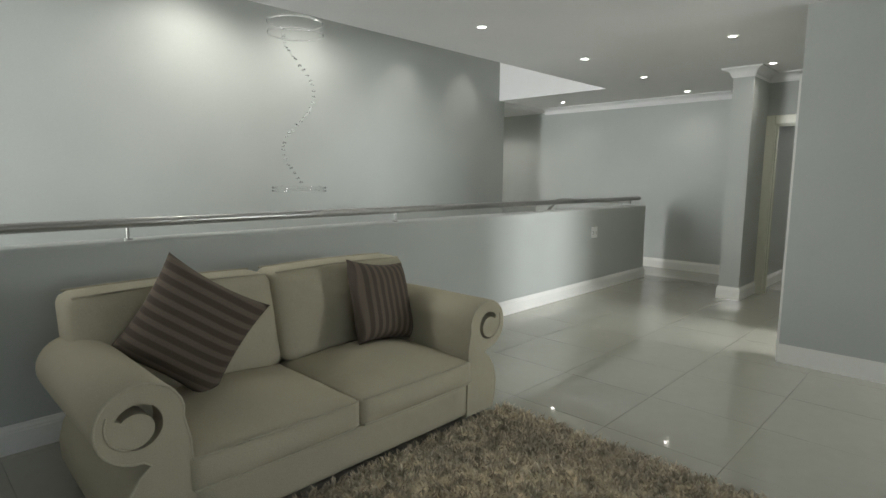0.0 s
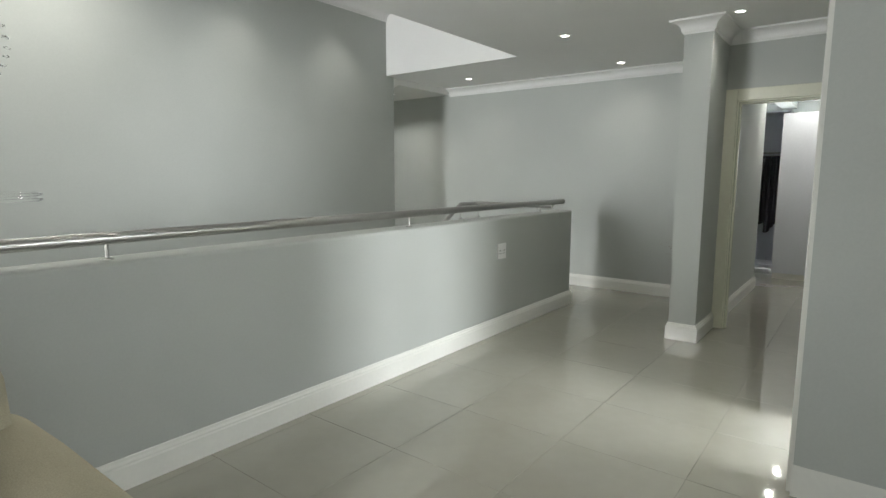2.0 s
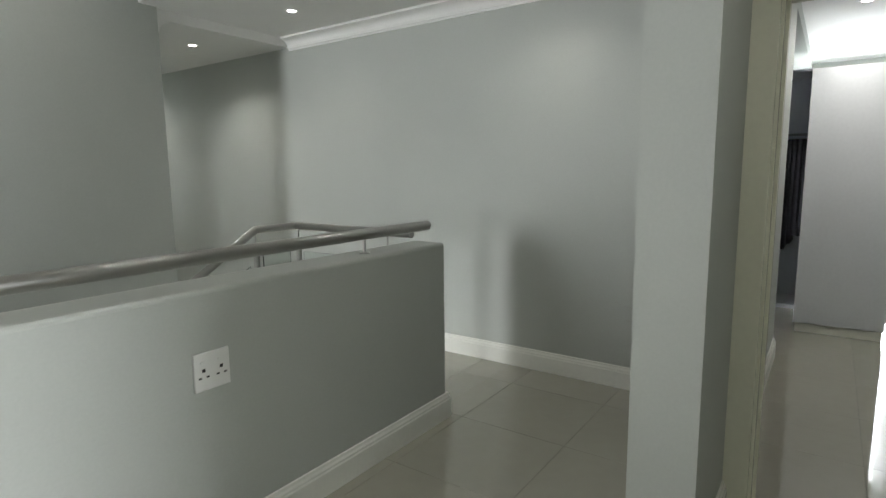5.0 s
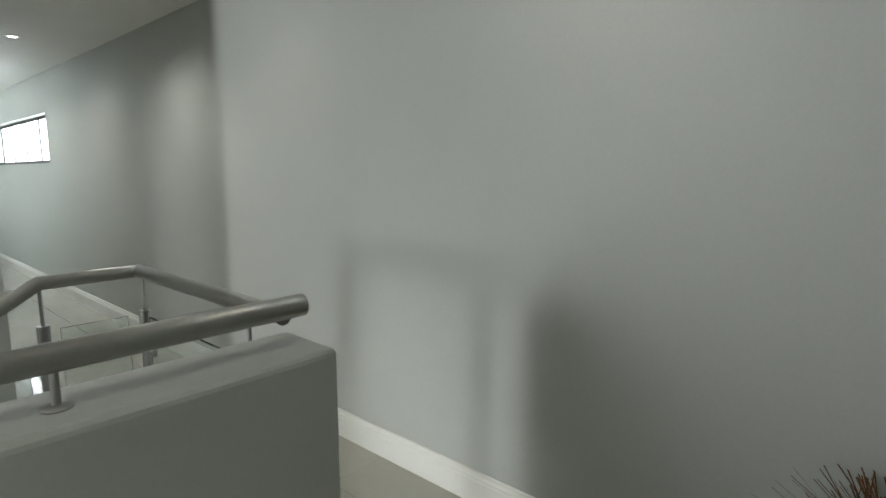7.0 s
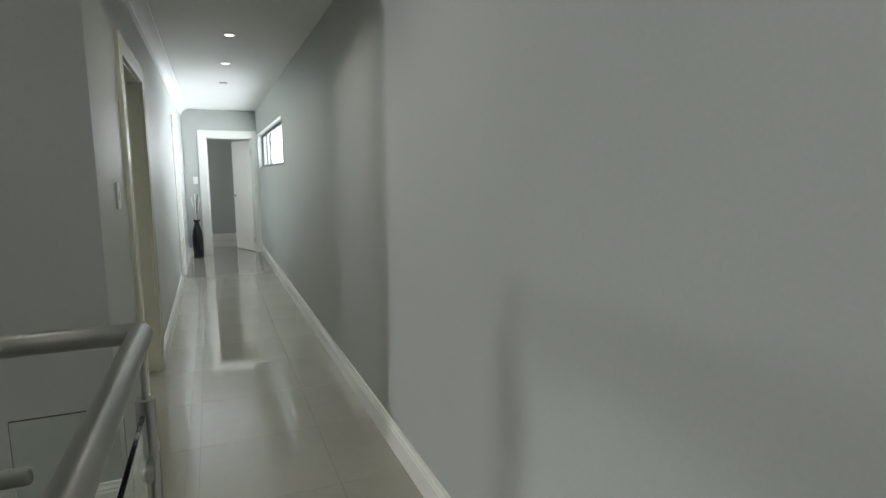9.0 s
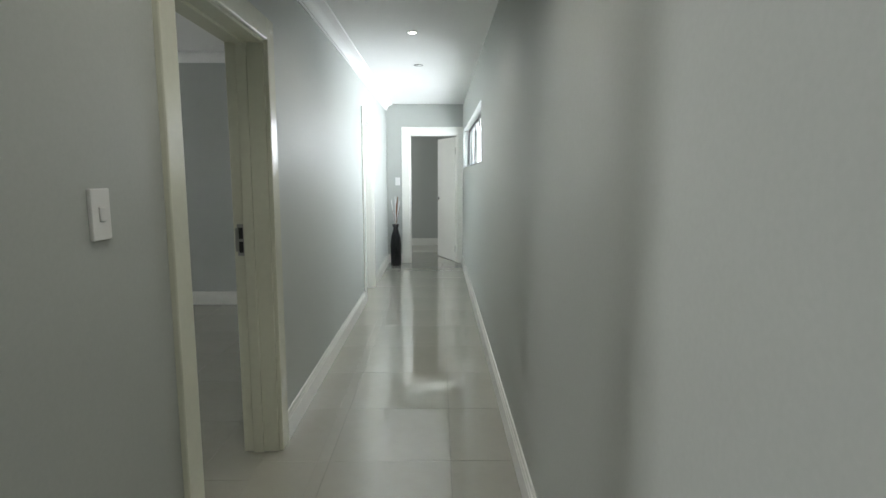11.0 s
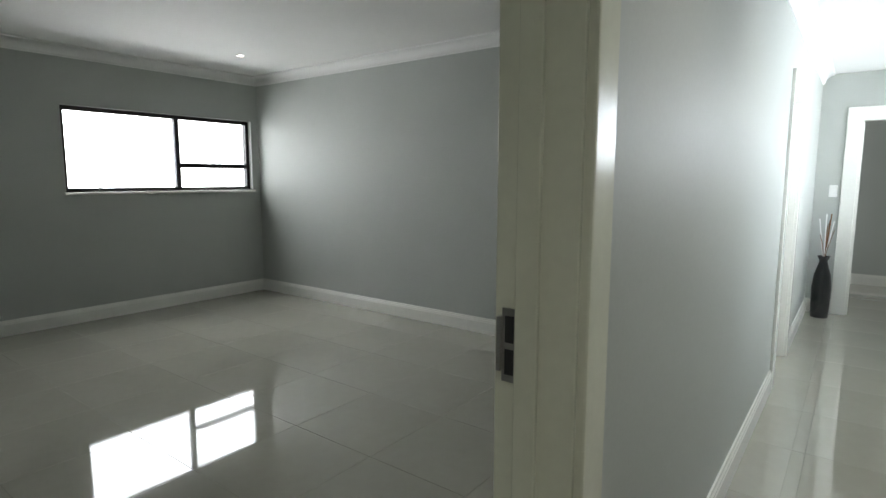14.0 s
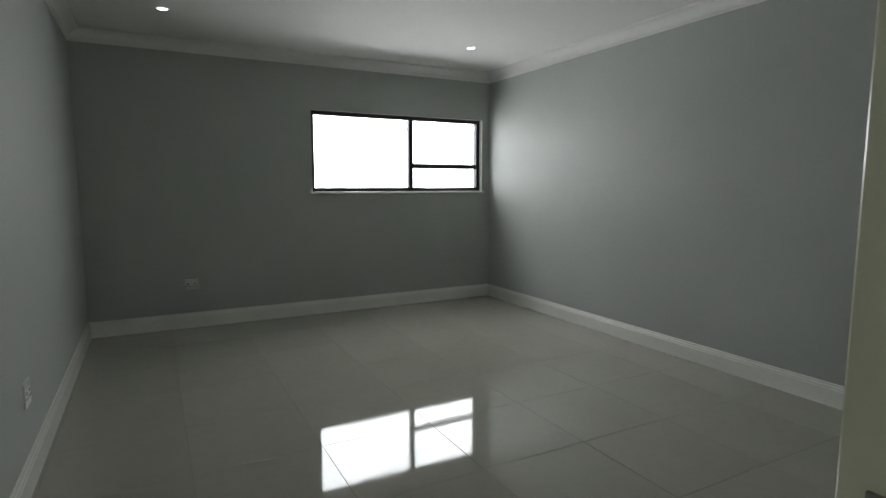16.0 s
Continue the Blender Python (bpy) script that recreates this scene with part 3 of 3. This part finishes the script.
def arm_profile():
    pr = [(0.74, 0.03), (0.745, 0.30), (0.755, 0.44), (0.775, 0.53)]
    for i in range(21):
        a = radians(170 - i * 13.0)
        pr.append((0.915 + 0.145 * math.cos(a), 0.545 + 0.14 * math.sin(a)))
    return pr + [(0.89, 0.385), (0.93, 0.35), (0.975, 0.28), (0.995, 0.20), (0.99, 0.11), (0.965, 0.03)]


def crescent(s, cx, cz):
    """Outline of the hollow inside a scroll: wide above, tapering round to a point below."""
    out, back = [], []
    for i in range(23):
        t = i / 22
        a = radians(150 - 270 * t)
        w = 0.034 * math.sin(math.pi * min(1, 0.12 + 0.88 * t)) ** 0.8 * (1.25 - 0.8 * t) + 0.002
        out.append((cx - s * 0.080 * math.cos(a), cz + 0.080 * math.sin(a)))
        back.append((cx - s * (0.080 - w) * math.cos(a), cz + (0.080 - w) * math.sin(a)))
    return out + back[::-1]


def prism(bm, outline, ys, scales, cx, cz):
    rings = [[bm.verts.new((cx + (x - cx) * k, y, cz + (z - cz) * k)) for x, z in outline] for y, k in zip(ys, scales)]
    for a, b in zip(rings, rings[1:]):
        for i in range(len(outline)):
            bm.faces.new((a[i], a[(i + 1) % len(outline)], b[(i + 1) % len(outline)], b[i]))
    bm.faces.new(rings[0])
    bm.faces.new(rings[-1])


def scrolled_arm(s, root):
    """A rolled arm whose front end has a hollow cut into the scroll."""
    pr = [(s * x, z) for x, z in arm_profile()]
    cx, cz = s * 0.88, 0.32
    bm = bmesh.new()
    prism(bm, pr, [-0.50, -0.485, -0.2, 0.1, 0.40], [0.972, 1, 1, 1, 0.97], cx, cz)
    arm = finish("arm", bm, FABRIC, True, root)
    bm = bmesh.new()
    prism(bm, crescent(s, s * 0.925, 0.535), [-0.56, -0.40], [1, 1], 0, 0)
    cutter = finish("cutter", bm, FABRIC, False, root)
    cut = arm.modifiers.new("hollow", "BOOLEAN")
    cut.object, cut.operation, cut.solver = cutter, "DIFFERENCE", "EXACT"
    me = bpy.data.meshes.new_from_object(arm.evaluated_get(bpy.context.evaluated_depsgraph_get()))
    arm.modifiers.clear()
    arm.data = me
    me.name = "arm"
    bpy.data.objects.remove(cutter)
    for p in me.polygons:
        p.use_smooth = abs(p.normal.y) < 0.9
    es = arm.modifiers.new("split", "EDGE_SPLIT")
    es.split_angle = radians(45)
    tube("piping", [(cx + (x - cx) * 0.985, -0.496, cz + (z - cz) * 0.985) for x, z in pr[1:]], 0.006, PIPING, root, res=2)
    tail = []
    for i in range(14):
        a = radians(-118 - 95 * i / 13)
        q = 0.080 + 0.030 * i / 13
        tail.append((s * 0.925 - s * q * math.cos(a), -0.501, 0.535 + q * math.sin(a)))
    tube("scroll_seam", tail, 0.004, PIPING, root, res=2)


def welt(root, x0, x1, y, z, bow, lift, name="piping"):
    n = 16
    tube(name, [(x0 + (x1 - x0) * t / n, y - bow * (1 - (2 * t / n - 1) ** 2), z + lift * (1 - (2 * t / n - 1) ** 2)) for t in range(n + 1)], 0.0055, PIPING, root, res=2)


def sofa(m):
    root = empty("sofa", m, "cream fabric two-seat sofa with scrolled arms", "sofa")
    bm = bmesh.new()
    rounded(bm, -0.79, 0.79, -0.497, 0.40, 0.04, 0.235, 0.025, 0)
    finish("base", bm, FABRIC, True, root)
    for s in (-1, 1):
        bm = bmesh.new()
        x0, x1 = (0.003, 0.768) if s > 0 else (-0.768, -0.003)
        rounded(bm, x0, x1, -0.512, 0.24, 0.225, 0.365, 0.022, 0.085, 18)
        for v in bm.verts:
            v.co.z += 0.006 * noise.noise(Vector((v.co.x * 5, v.co.y * 5, s * 3.0))) * (v.co.z > 0.3)
        finish("seat_cushion", bm, FABRIC, True, root)
        welt(root, x0 + 0.012, x1 - 0.012, -0.509, 0.360, 0.018, 0.008)
        welt(root, x0 + 0.012, x1 - 0.012, -0.511, 0.236, 0.010, 0.0)
        bm = bmesh.new()
        b0, b1 = (0.003, 0.955) if s > 0 else (-0.955, -0.003)
        rounded(bm, b0, b1, 0.15, 0.40, 0.36, 0.855, 0.055, 0.012, 18)
        for v in bm.verts:
            u = (v.co.x - (b0 + b1) / 2) / ((b1 - b0) / 2)
            h = (v.co.z - 0.36) / 0.5
            if v.co.y < 0.25:
                v.co.y -= 0.045 * max(0, 1 - u * u) * max(0, 4 * h * (1 - h)) ** 0.7
                v.co.y += 0.008 * noise.noise(Vector((v.co.x * 5, v.co.z * 5, s * 7.0)))
            v.co.y += (v.co.z - 0.36) * 0.24
        finish("back_cushion", bm, FABRIC, True, root)
        welt(root, b0 + 0.03, b1 - 0.03, 0.292, 0.850, 0.004, 0.010)
        welt(root, b0 + 0.03, b1 - 0.03, 0.485, 0.855, 0.0, 0.008)
        scrolled_arm(s, root)
    bm = bmesh.new()
    rounded(bm, -0.88, 0.88, 0.40, 0.56, 0.04, 0.79, 0.06, 0)
    finish("back", bm, FABRIC, True, root)
    for fx in (-0.87, 0.87):
        for fy in (-0.40, 0.45):
            lathe("foot", [(0.025, 0), (0.03, 0.05), (0.001, 0.05)], SLOT, 16, root).location = (fx, fy, 0)
    return root


sofa(pose(-6.06, -0.885, 0))


def pillow(m, size, label):
    bm = bmesh.new()
    n = 22
    sheets = []
    for s in (1, -1):
        g = {}
        for i in range(n + 1):
            for j in range(n + 1):
                u, v = 2 * i / n - 1, 2 * j / n - 1
                pinch = 1 - 0.10 * (1 - u * u) * abs(v) ** 2 - 0.0
                pinch2 = 1 - 0.10 * (1 - v * v) * abs(u) ** 2
                w = 0.085 * ((1 - u ** 4) * (1 - v ** 4)) ** 0.6 * s + 0.006 * noise.noise(Vector((u * 3, v * 3, s)))* (1 - u * u) * (1 - v * v)
                g[i, j] = bm.verts.new((u * size / 2 * pinch2, w, v * size / 2 * pinch))
        for i in range(n):
            for j in range(n):
                bm.faces.new((g[i, j], g[i + 1, j], g[i + 1, j + 1], g[i, j + 1]))
        sheets.append(g)
    bmesh.ops.remove_doubles(bm, verts=bm.verts, dist=0.0005)
    ob = finish("cushion", bm, STRIPE, True)
    ob.matrix_world = m
    return tagged(ob, label, "cushion", "cushions on the sofa")


pillow(pose(-6.60, -0.86, 0.700, -22, -57, -14), 0.50, "striped brown scatter cushion leaning on the sofa")
pillow(pose(-5.48, -0.84, 0.645, -20, 9, 8), 0.49, "striped brown scatter cushion leaning on the sofa")

# ---- rug ----
rug = boxes("rug", [(-8.0, -5.0, -3.9, -1.40, 0.0, 0.014)], RUG, 0.005)
tagged(rug, "shaggy beige and brown wool rug", "rug")
rnd = random.Random(4)
vs, fs = [], []
for i in range(26000):
    x, y = rnd.uniform(-7.4, -4.99), rnd.uniform(-3.2, -1.39)
    a, h, w = rnd.uniform(0, 6.283), rnd.uniform(0.02, 0.04), rnd.uniform(0.003, 0.006)
    lean = rnd.uniform(0.008, 0.035)
    la = rnd.uniform(0, 6.283)
    ca, sa = math.cos(a) * w, math.sin(a) * w
    mx, my = math.cos(la) * lean, math.sin(la) * lean
    k = len(vs)
    vs += [(x - ca, y - sa, 0.012), (x + ca, y + sa, 0.012), (x + mx * 0.5 + ca, y + my * 0.5 + sa, 0.012 + h * 0.7), (x + mx * 0.5 - ca, y + my * 0.5 - sa, 0.012 + h * 0.7), (x + mx, y + my, 0.012 + h)]
    fs += [(k, k + 1, k + 2, k + 3), (k + 3, k + 2, k + 4)]
me = bpy.data.meshes.new("pile")
me.from_pydata(vs, [], fs)
me.materials.append(RUG)
pile = new("pile", me)
pile.parent = rug
tagged(pile, kind="stuff")

# ---- chandelier ----
ch = empty("chandelier", pose(-4.65, 1.4, 0), "clear crystal spiral chandelier hanging in the stair void", "chandelier")
lathe("ceiling_plate", [(0.27, ZV - 0.03), (0.27, ZV), (0.001, ZV)], STEEL, 40, ch)
for z in (2.80, 2.70, 1.27, 1.24):
    tube("crystal_ring", [(0.25 * math.cos(i / 40 * 6.2832), 0.25 * math.sin(i / 40 * 6.2832), z) for i in range(40)], 0.009, CRYSTAL, ch, True, 2)
bm = bmesh.new()
bmesh.ops.create_icosphere(bm, subdivisions=1, radius=0.013)
bmesh.ops.scale(bm, vec=(1.5, 1.5, 0.8), verts=bm.verts)
bead = bpy.data.meshes.new("crystal_bead")
bm.to_mesh(bead)
bm.free()
bead.materials.append(CRYSTAL)
rnd = random.Random(12)
for i in range(34):
    t = i / 33
    a = 2.4 + t * 8.2
    q = 0.10 + 0.06 * math.sin(3 * t)
    drop = 2.74 - 1.42 * t + rnd.uniform(-0.012, 0.012)
    b = new("crystal_bead", bead)
    b.parent = ch
    b.matrix_world = ch.matrix_world @ pose(q * math.cos(a), q * math.sin(a), drop, rnd.uniform(-25, 25), rnd.uniform(-25, 25), rnd.uniform(0, 90))
for i in range(8):
    a = i / 8 * 6.2832
    tube("wire", [(0.25 * math.cos(a), 0.25 * math.sin(a), ZV - 0.02), (0.25 * math.cos(a), 0.25 * math.sin(a), 2.70)], 0.0008, STEEL, ch, res=1)

# ---- potted grass in the alcove, vase in the corridor ----
pot = empty("potted_grass", pose(0.79, -1.04, 0), "dried ornamental grass in a red-brown pot", "plant")
lathe("pot", [(0.10, 0.0), (0.13, 0.05), (0.165, 0.2), (0.165, 0.30), (0.14, 0.375), (0.122, 0.395), (0.132, 0.42), (0.118, 0.42), (0.11, 0.39), (0.001, 0.38)], POT, 36, pot)
rnd = random.Random(9)
vs, fs = [], []
for i in range(520):
    a, sp = rnd.uniform(0, 6.283), abs(rnd.gauss(0, 0.10))
    h, w = rnd.uniform(0.16, 0.36), 0.0022
    r0 = rnd.uniform(0, 0.09)
    px, py = r0 * math.cos(a), r0 * math.sin(a)
    k = len(vs)
    tx, ty = -math.sin(a) * w, math.cos(a) * w
    for j in range(4):
        t = j / 3
        q = sp * t * t * 1.2
        wob = rnd.uniform(-0.025, 0.025) * t
        x, y, z = px + math.cos(a) * q + wob, py + math.sin(a) * q + wob, 0.39 + h * t * (1 - 0.15 * t)
        vs += [(x - tx, y - ty, z), (x + tx, y + ty, z + 0.001)]
    fs += [(k + 2 * j, k + 2 * j + 1, k + 2 * j + 3, k + 2 * j + 2) for j in range(3)]
me = bpy.data.meshes.new("grass_blades")
me.from_pydata(vs, [], fs)
me.materials.append(GRASS)
gr = new("grass_blades", me)
gr.parent = pot
tagged(gr, kind="stuff")

vase = empty("vase", pose(-0.09, 10.15, 0), "tall black vase with dried stems", "vase")
lathe("body", [(0.075, 0), (0.08, 0.01), (0.085, 0.15), (0.088, 0.32), (0.075, 0.45), (0.045, 0.56), (0.036, 0.60), (0.06, 0.65), (0.055, 0.65), (0.03, 0.60), (0.001, 0.58)], BLACK, 32, vase)
rnd = random.Random(3)
for i in range(9):
    a, q, h = rnd.uniform(0, 6.283), rnd.uniform(0.02, 0.08), rnd.uniform(0.86, 1.12)
    tube("stem", [(0, 0, 0.6), (q * 0.4 * math.cos(a), q * 0.4 * math.sin(a), 0.75), (q * math.cos(a), q * math.sin(a), h)], 0.0035 if i < 5 else 0.006, GRASS if i < 6 else CEIL, vase, res=2)

# ---- dressing room ----
cab = empty("wardrobe", pose(3.05, -2.16, 0), "tall white melamine wardrobe end panel", "wardrobe")
boxes("body", [(0, 0.6, 0, 0.62, 0.08, 2.2)], CUPBOARD, 0.003, cab)
boxes("plinth", [(0.012, 0.6, 0.012, 0.61, 0, 0.08)], TRIM, 0.002, cab)
sh = empty("open_wardrobe", pose(3.72, -1.46, 0), "open white wardrobe with shelves and dark clothes", "wardrobe")
boxes("carcass", [(0.5, 0.52, -0.1, 1.5, 0.05, 2.3), (0, 0.5, -0.1, -0.08, 0.05, 2.3), (0, 0.5, 0.36, 0.38, 0.05, 2.3), (0, 0.5, -0.1, 1.5, 2.28, 2.3), (0, 0.5, -0.1, 1.5, 0.05, 0.09)], CUPBOARD, 0.001, sh)
for z in (0.5, 0.9, 1.3, 1.7):
    boxes("shelf", [(0, 0.5, 0.38, 1.5, z, z + 0.018)], CUPBOARD, 0.001, sh)
tube("hanging_rod", [(0.25, -0.08, 1.72), (0.25, 0.36, 1.72)], 0.012, STEEL, sh)
rnd = random.Random(6)
for i in range(9):
    y = -0.05 + i * 0.045
    bm = bmesh.new()
    rounded(bm, 0.02, 0.46, y - 0.018, y + 0.018, rnd.uniform(0.55, 0.8), 1.68, 0.015, 0, 5)
    for v in bm.verts:
        if v.co.z > 1.5:
            v.co.x = 0.25 + (v.co.x - 0.25) * (1 - (v.co.z - 1.5) * 3.2)
        v.co.y += 0.012 * math.sin(v.co.x * 40 + i)
    g = finish("garment", bm, CLOTH, True)
    g.matrix_world = pose(3.72, -1.46, 0)
    tagged(g, "dark garment hanging on the wardrobe rod", "clothes", "hanging clothes")
for i, z in enumerate((0.518, 0.918, 1.318)):
    bm = bmesh.new()
    for k in range(3):
        rounded(bm, 0.08, 0.44, 0.45 + 0.0, 0.80, z + k * 0.055, z + k * 0.055 + 0.054, 0.02, 0, 4)
    g = finish("folded_clothes", bm, CLOTH, True)
    g.matrix_world = pose(3.72, -1.46, 0)
    tagged(g, "stack of dark folded clothes on a shelf", "clothes", "folded clothes")

# ---- floors: tiles on a bed of grout ----
TX, TY = 0.605, 0.625
made = {}


def tile_mesh(w, d):
    key = (round(w, 3), round(d, 3))
    if key not in made:
        bm = bmesh.new()
        add_box(bm, -w / 2, w / 2, -d / 2, d / 2, -0.008, 0.0)
        top = [e for e in bm.edges if all(v.co.z > -0.001 for v in e.verts)]
        bmesh.ops.bevel(bm, geom=top, offset=0.0007, segments=1, affect="EDGES")
        me = bpy.data.meshes.new("tile")
        bm.to_mesh(me)
        bm.free()
        me.materials.append(TILE)
        made[key] = me
    return made[key]


def tiled_floor(name, x0, x1, y0, y1, ox, oy, label):
    bed = structure(boxes(name, [(x0, x1, y0, y1, -0.12, -0.0025)], GROUT), label, "floor")
    i0, i1 = math.floor((x0 - ox) / TX), math.ceil((x1 - ox) / TX)
    j0, j1 = math.floor((y0 - oy) / TY), math.ceil((y1 - oy) / TY)
    g = 0.001
    for i in range(i0, i1):
        for j in range(j0, j1):
            a, b = max(x0, ox + i * TX + g), min(x1, ox + (i + 1) * TX - g)
            c, d = max(y0, oy + j * TY + g), min(y1, oy + (j + 1) * TY - g)
            if b - a < 0.02 or d - c < 0.02:
                continue
            t = new("tile", tile_mesh(b - a, d - c))
            t.parent = bed
            t.location = ((a + b) / 2, (c + d) / 2, 0)


FL = "polished pale beige porcelain floor tiles"
tiled_floor("floor_hall", WX, XR, WY, 0.1, -0.565, -1.33, FL)
tiled_floor("floor_corridor", -0.02, XR, 0.1, YE + 0.05, 0.04, 2.82, FL)
tiled_floor("floor_landing", -0.45, -0.02, GY - 0.06, YS, 0.04, 2.82, FL)
tiled_floor("floor_corridor_west", XL - 0.06, -0.02, YS, YE + 0.05, 0.04, 2.82, FL)
tiled_floor("floor_bedroom", BX, XL - 0.06, BY0, BY1, -2.98, 5.15, FL)
tiled_floor("floor_dressing", XR, 5.5, KY, 0.1, -0.565, -1.33, FL)
tiled_floor("floor_end_room", XL - 3, XR, YE + 0.05, 12.7, 0.04, 2.82, FL)
tiled_floor("floor_store", XL - 1.5, XL - 0.06, BY1 + T, YE + 0.05, 0.04, 2.82, FL)
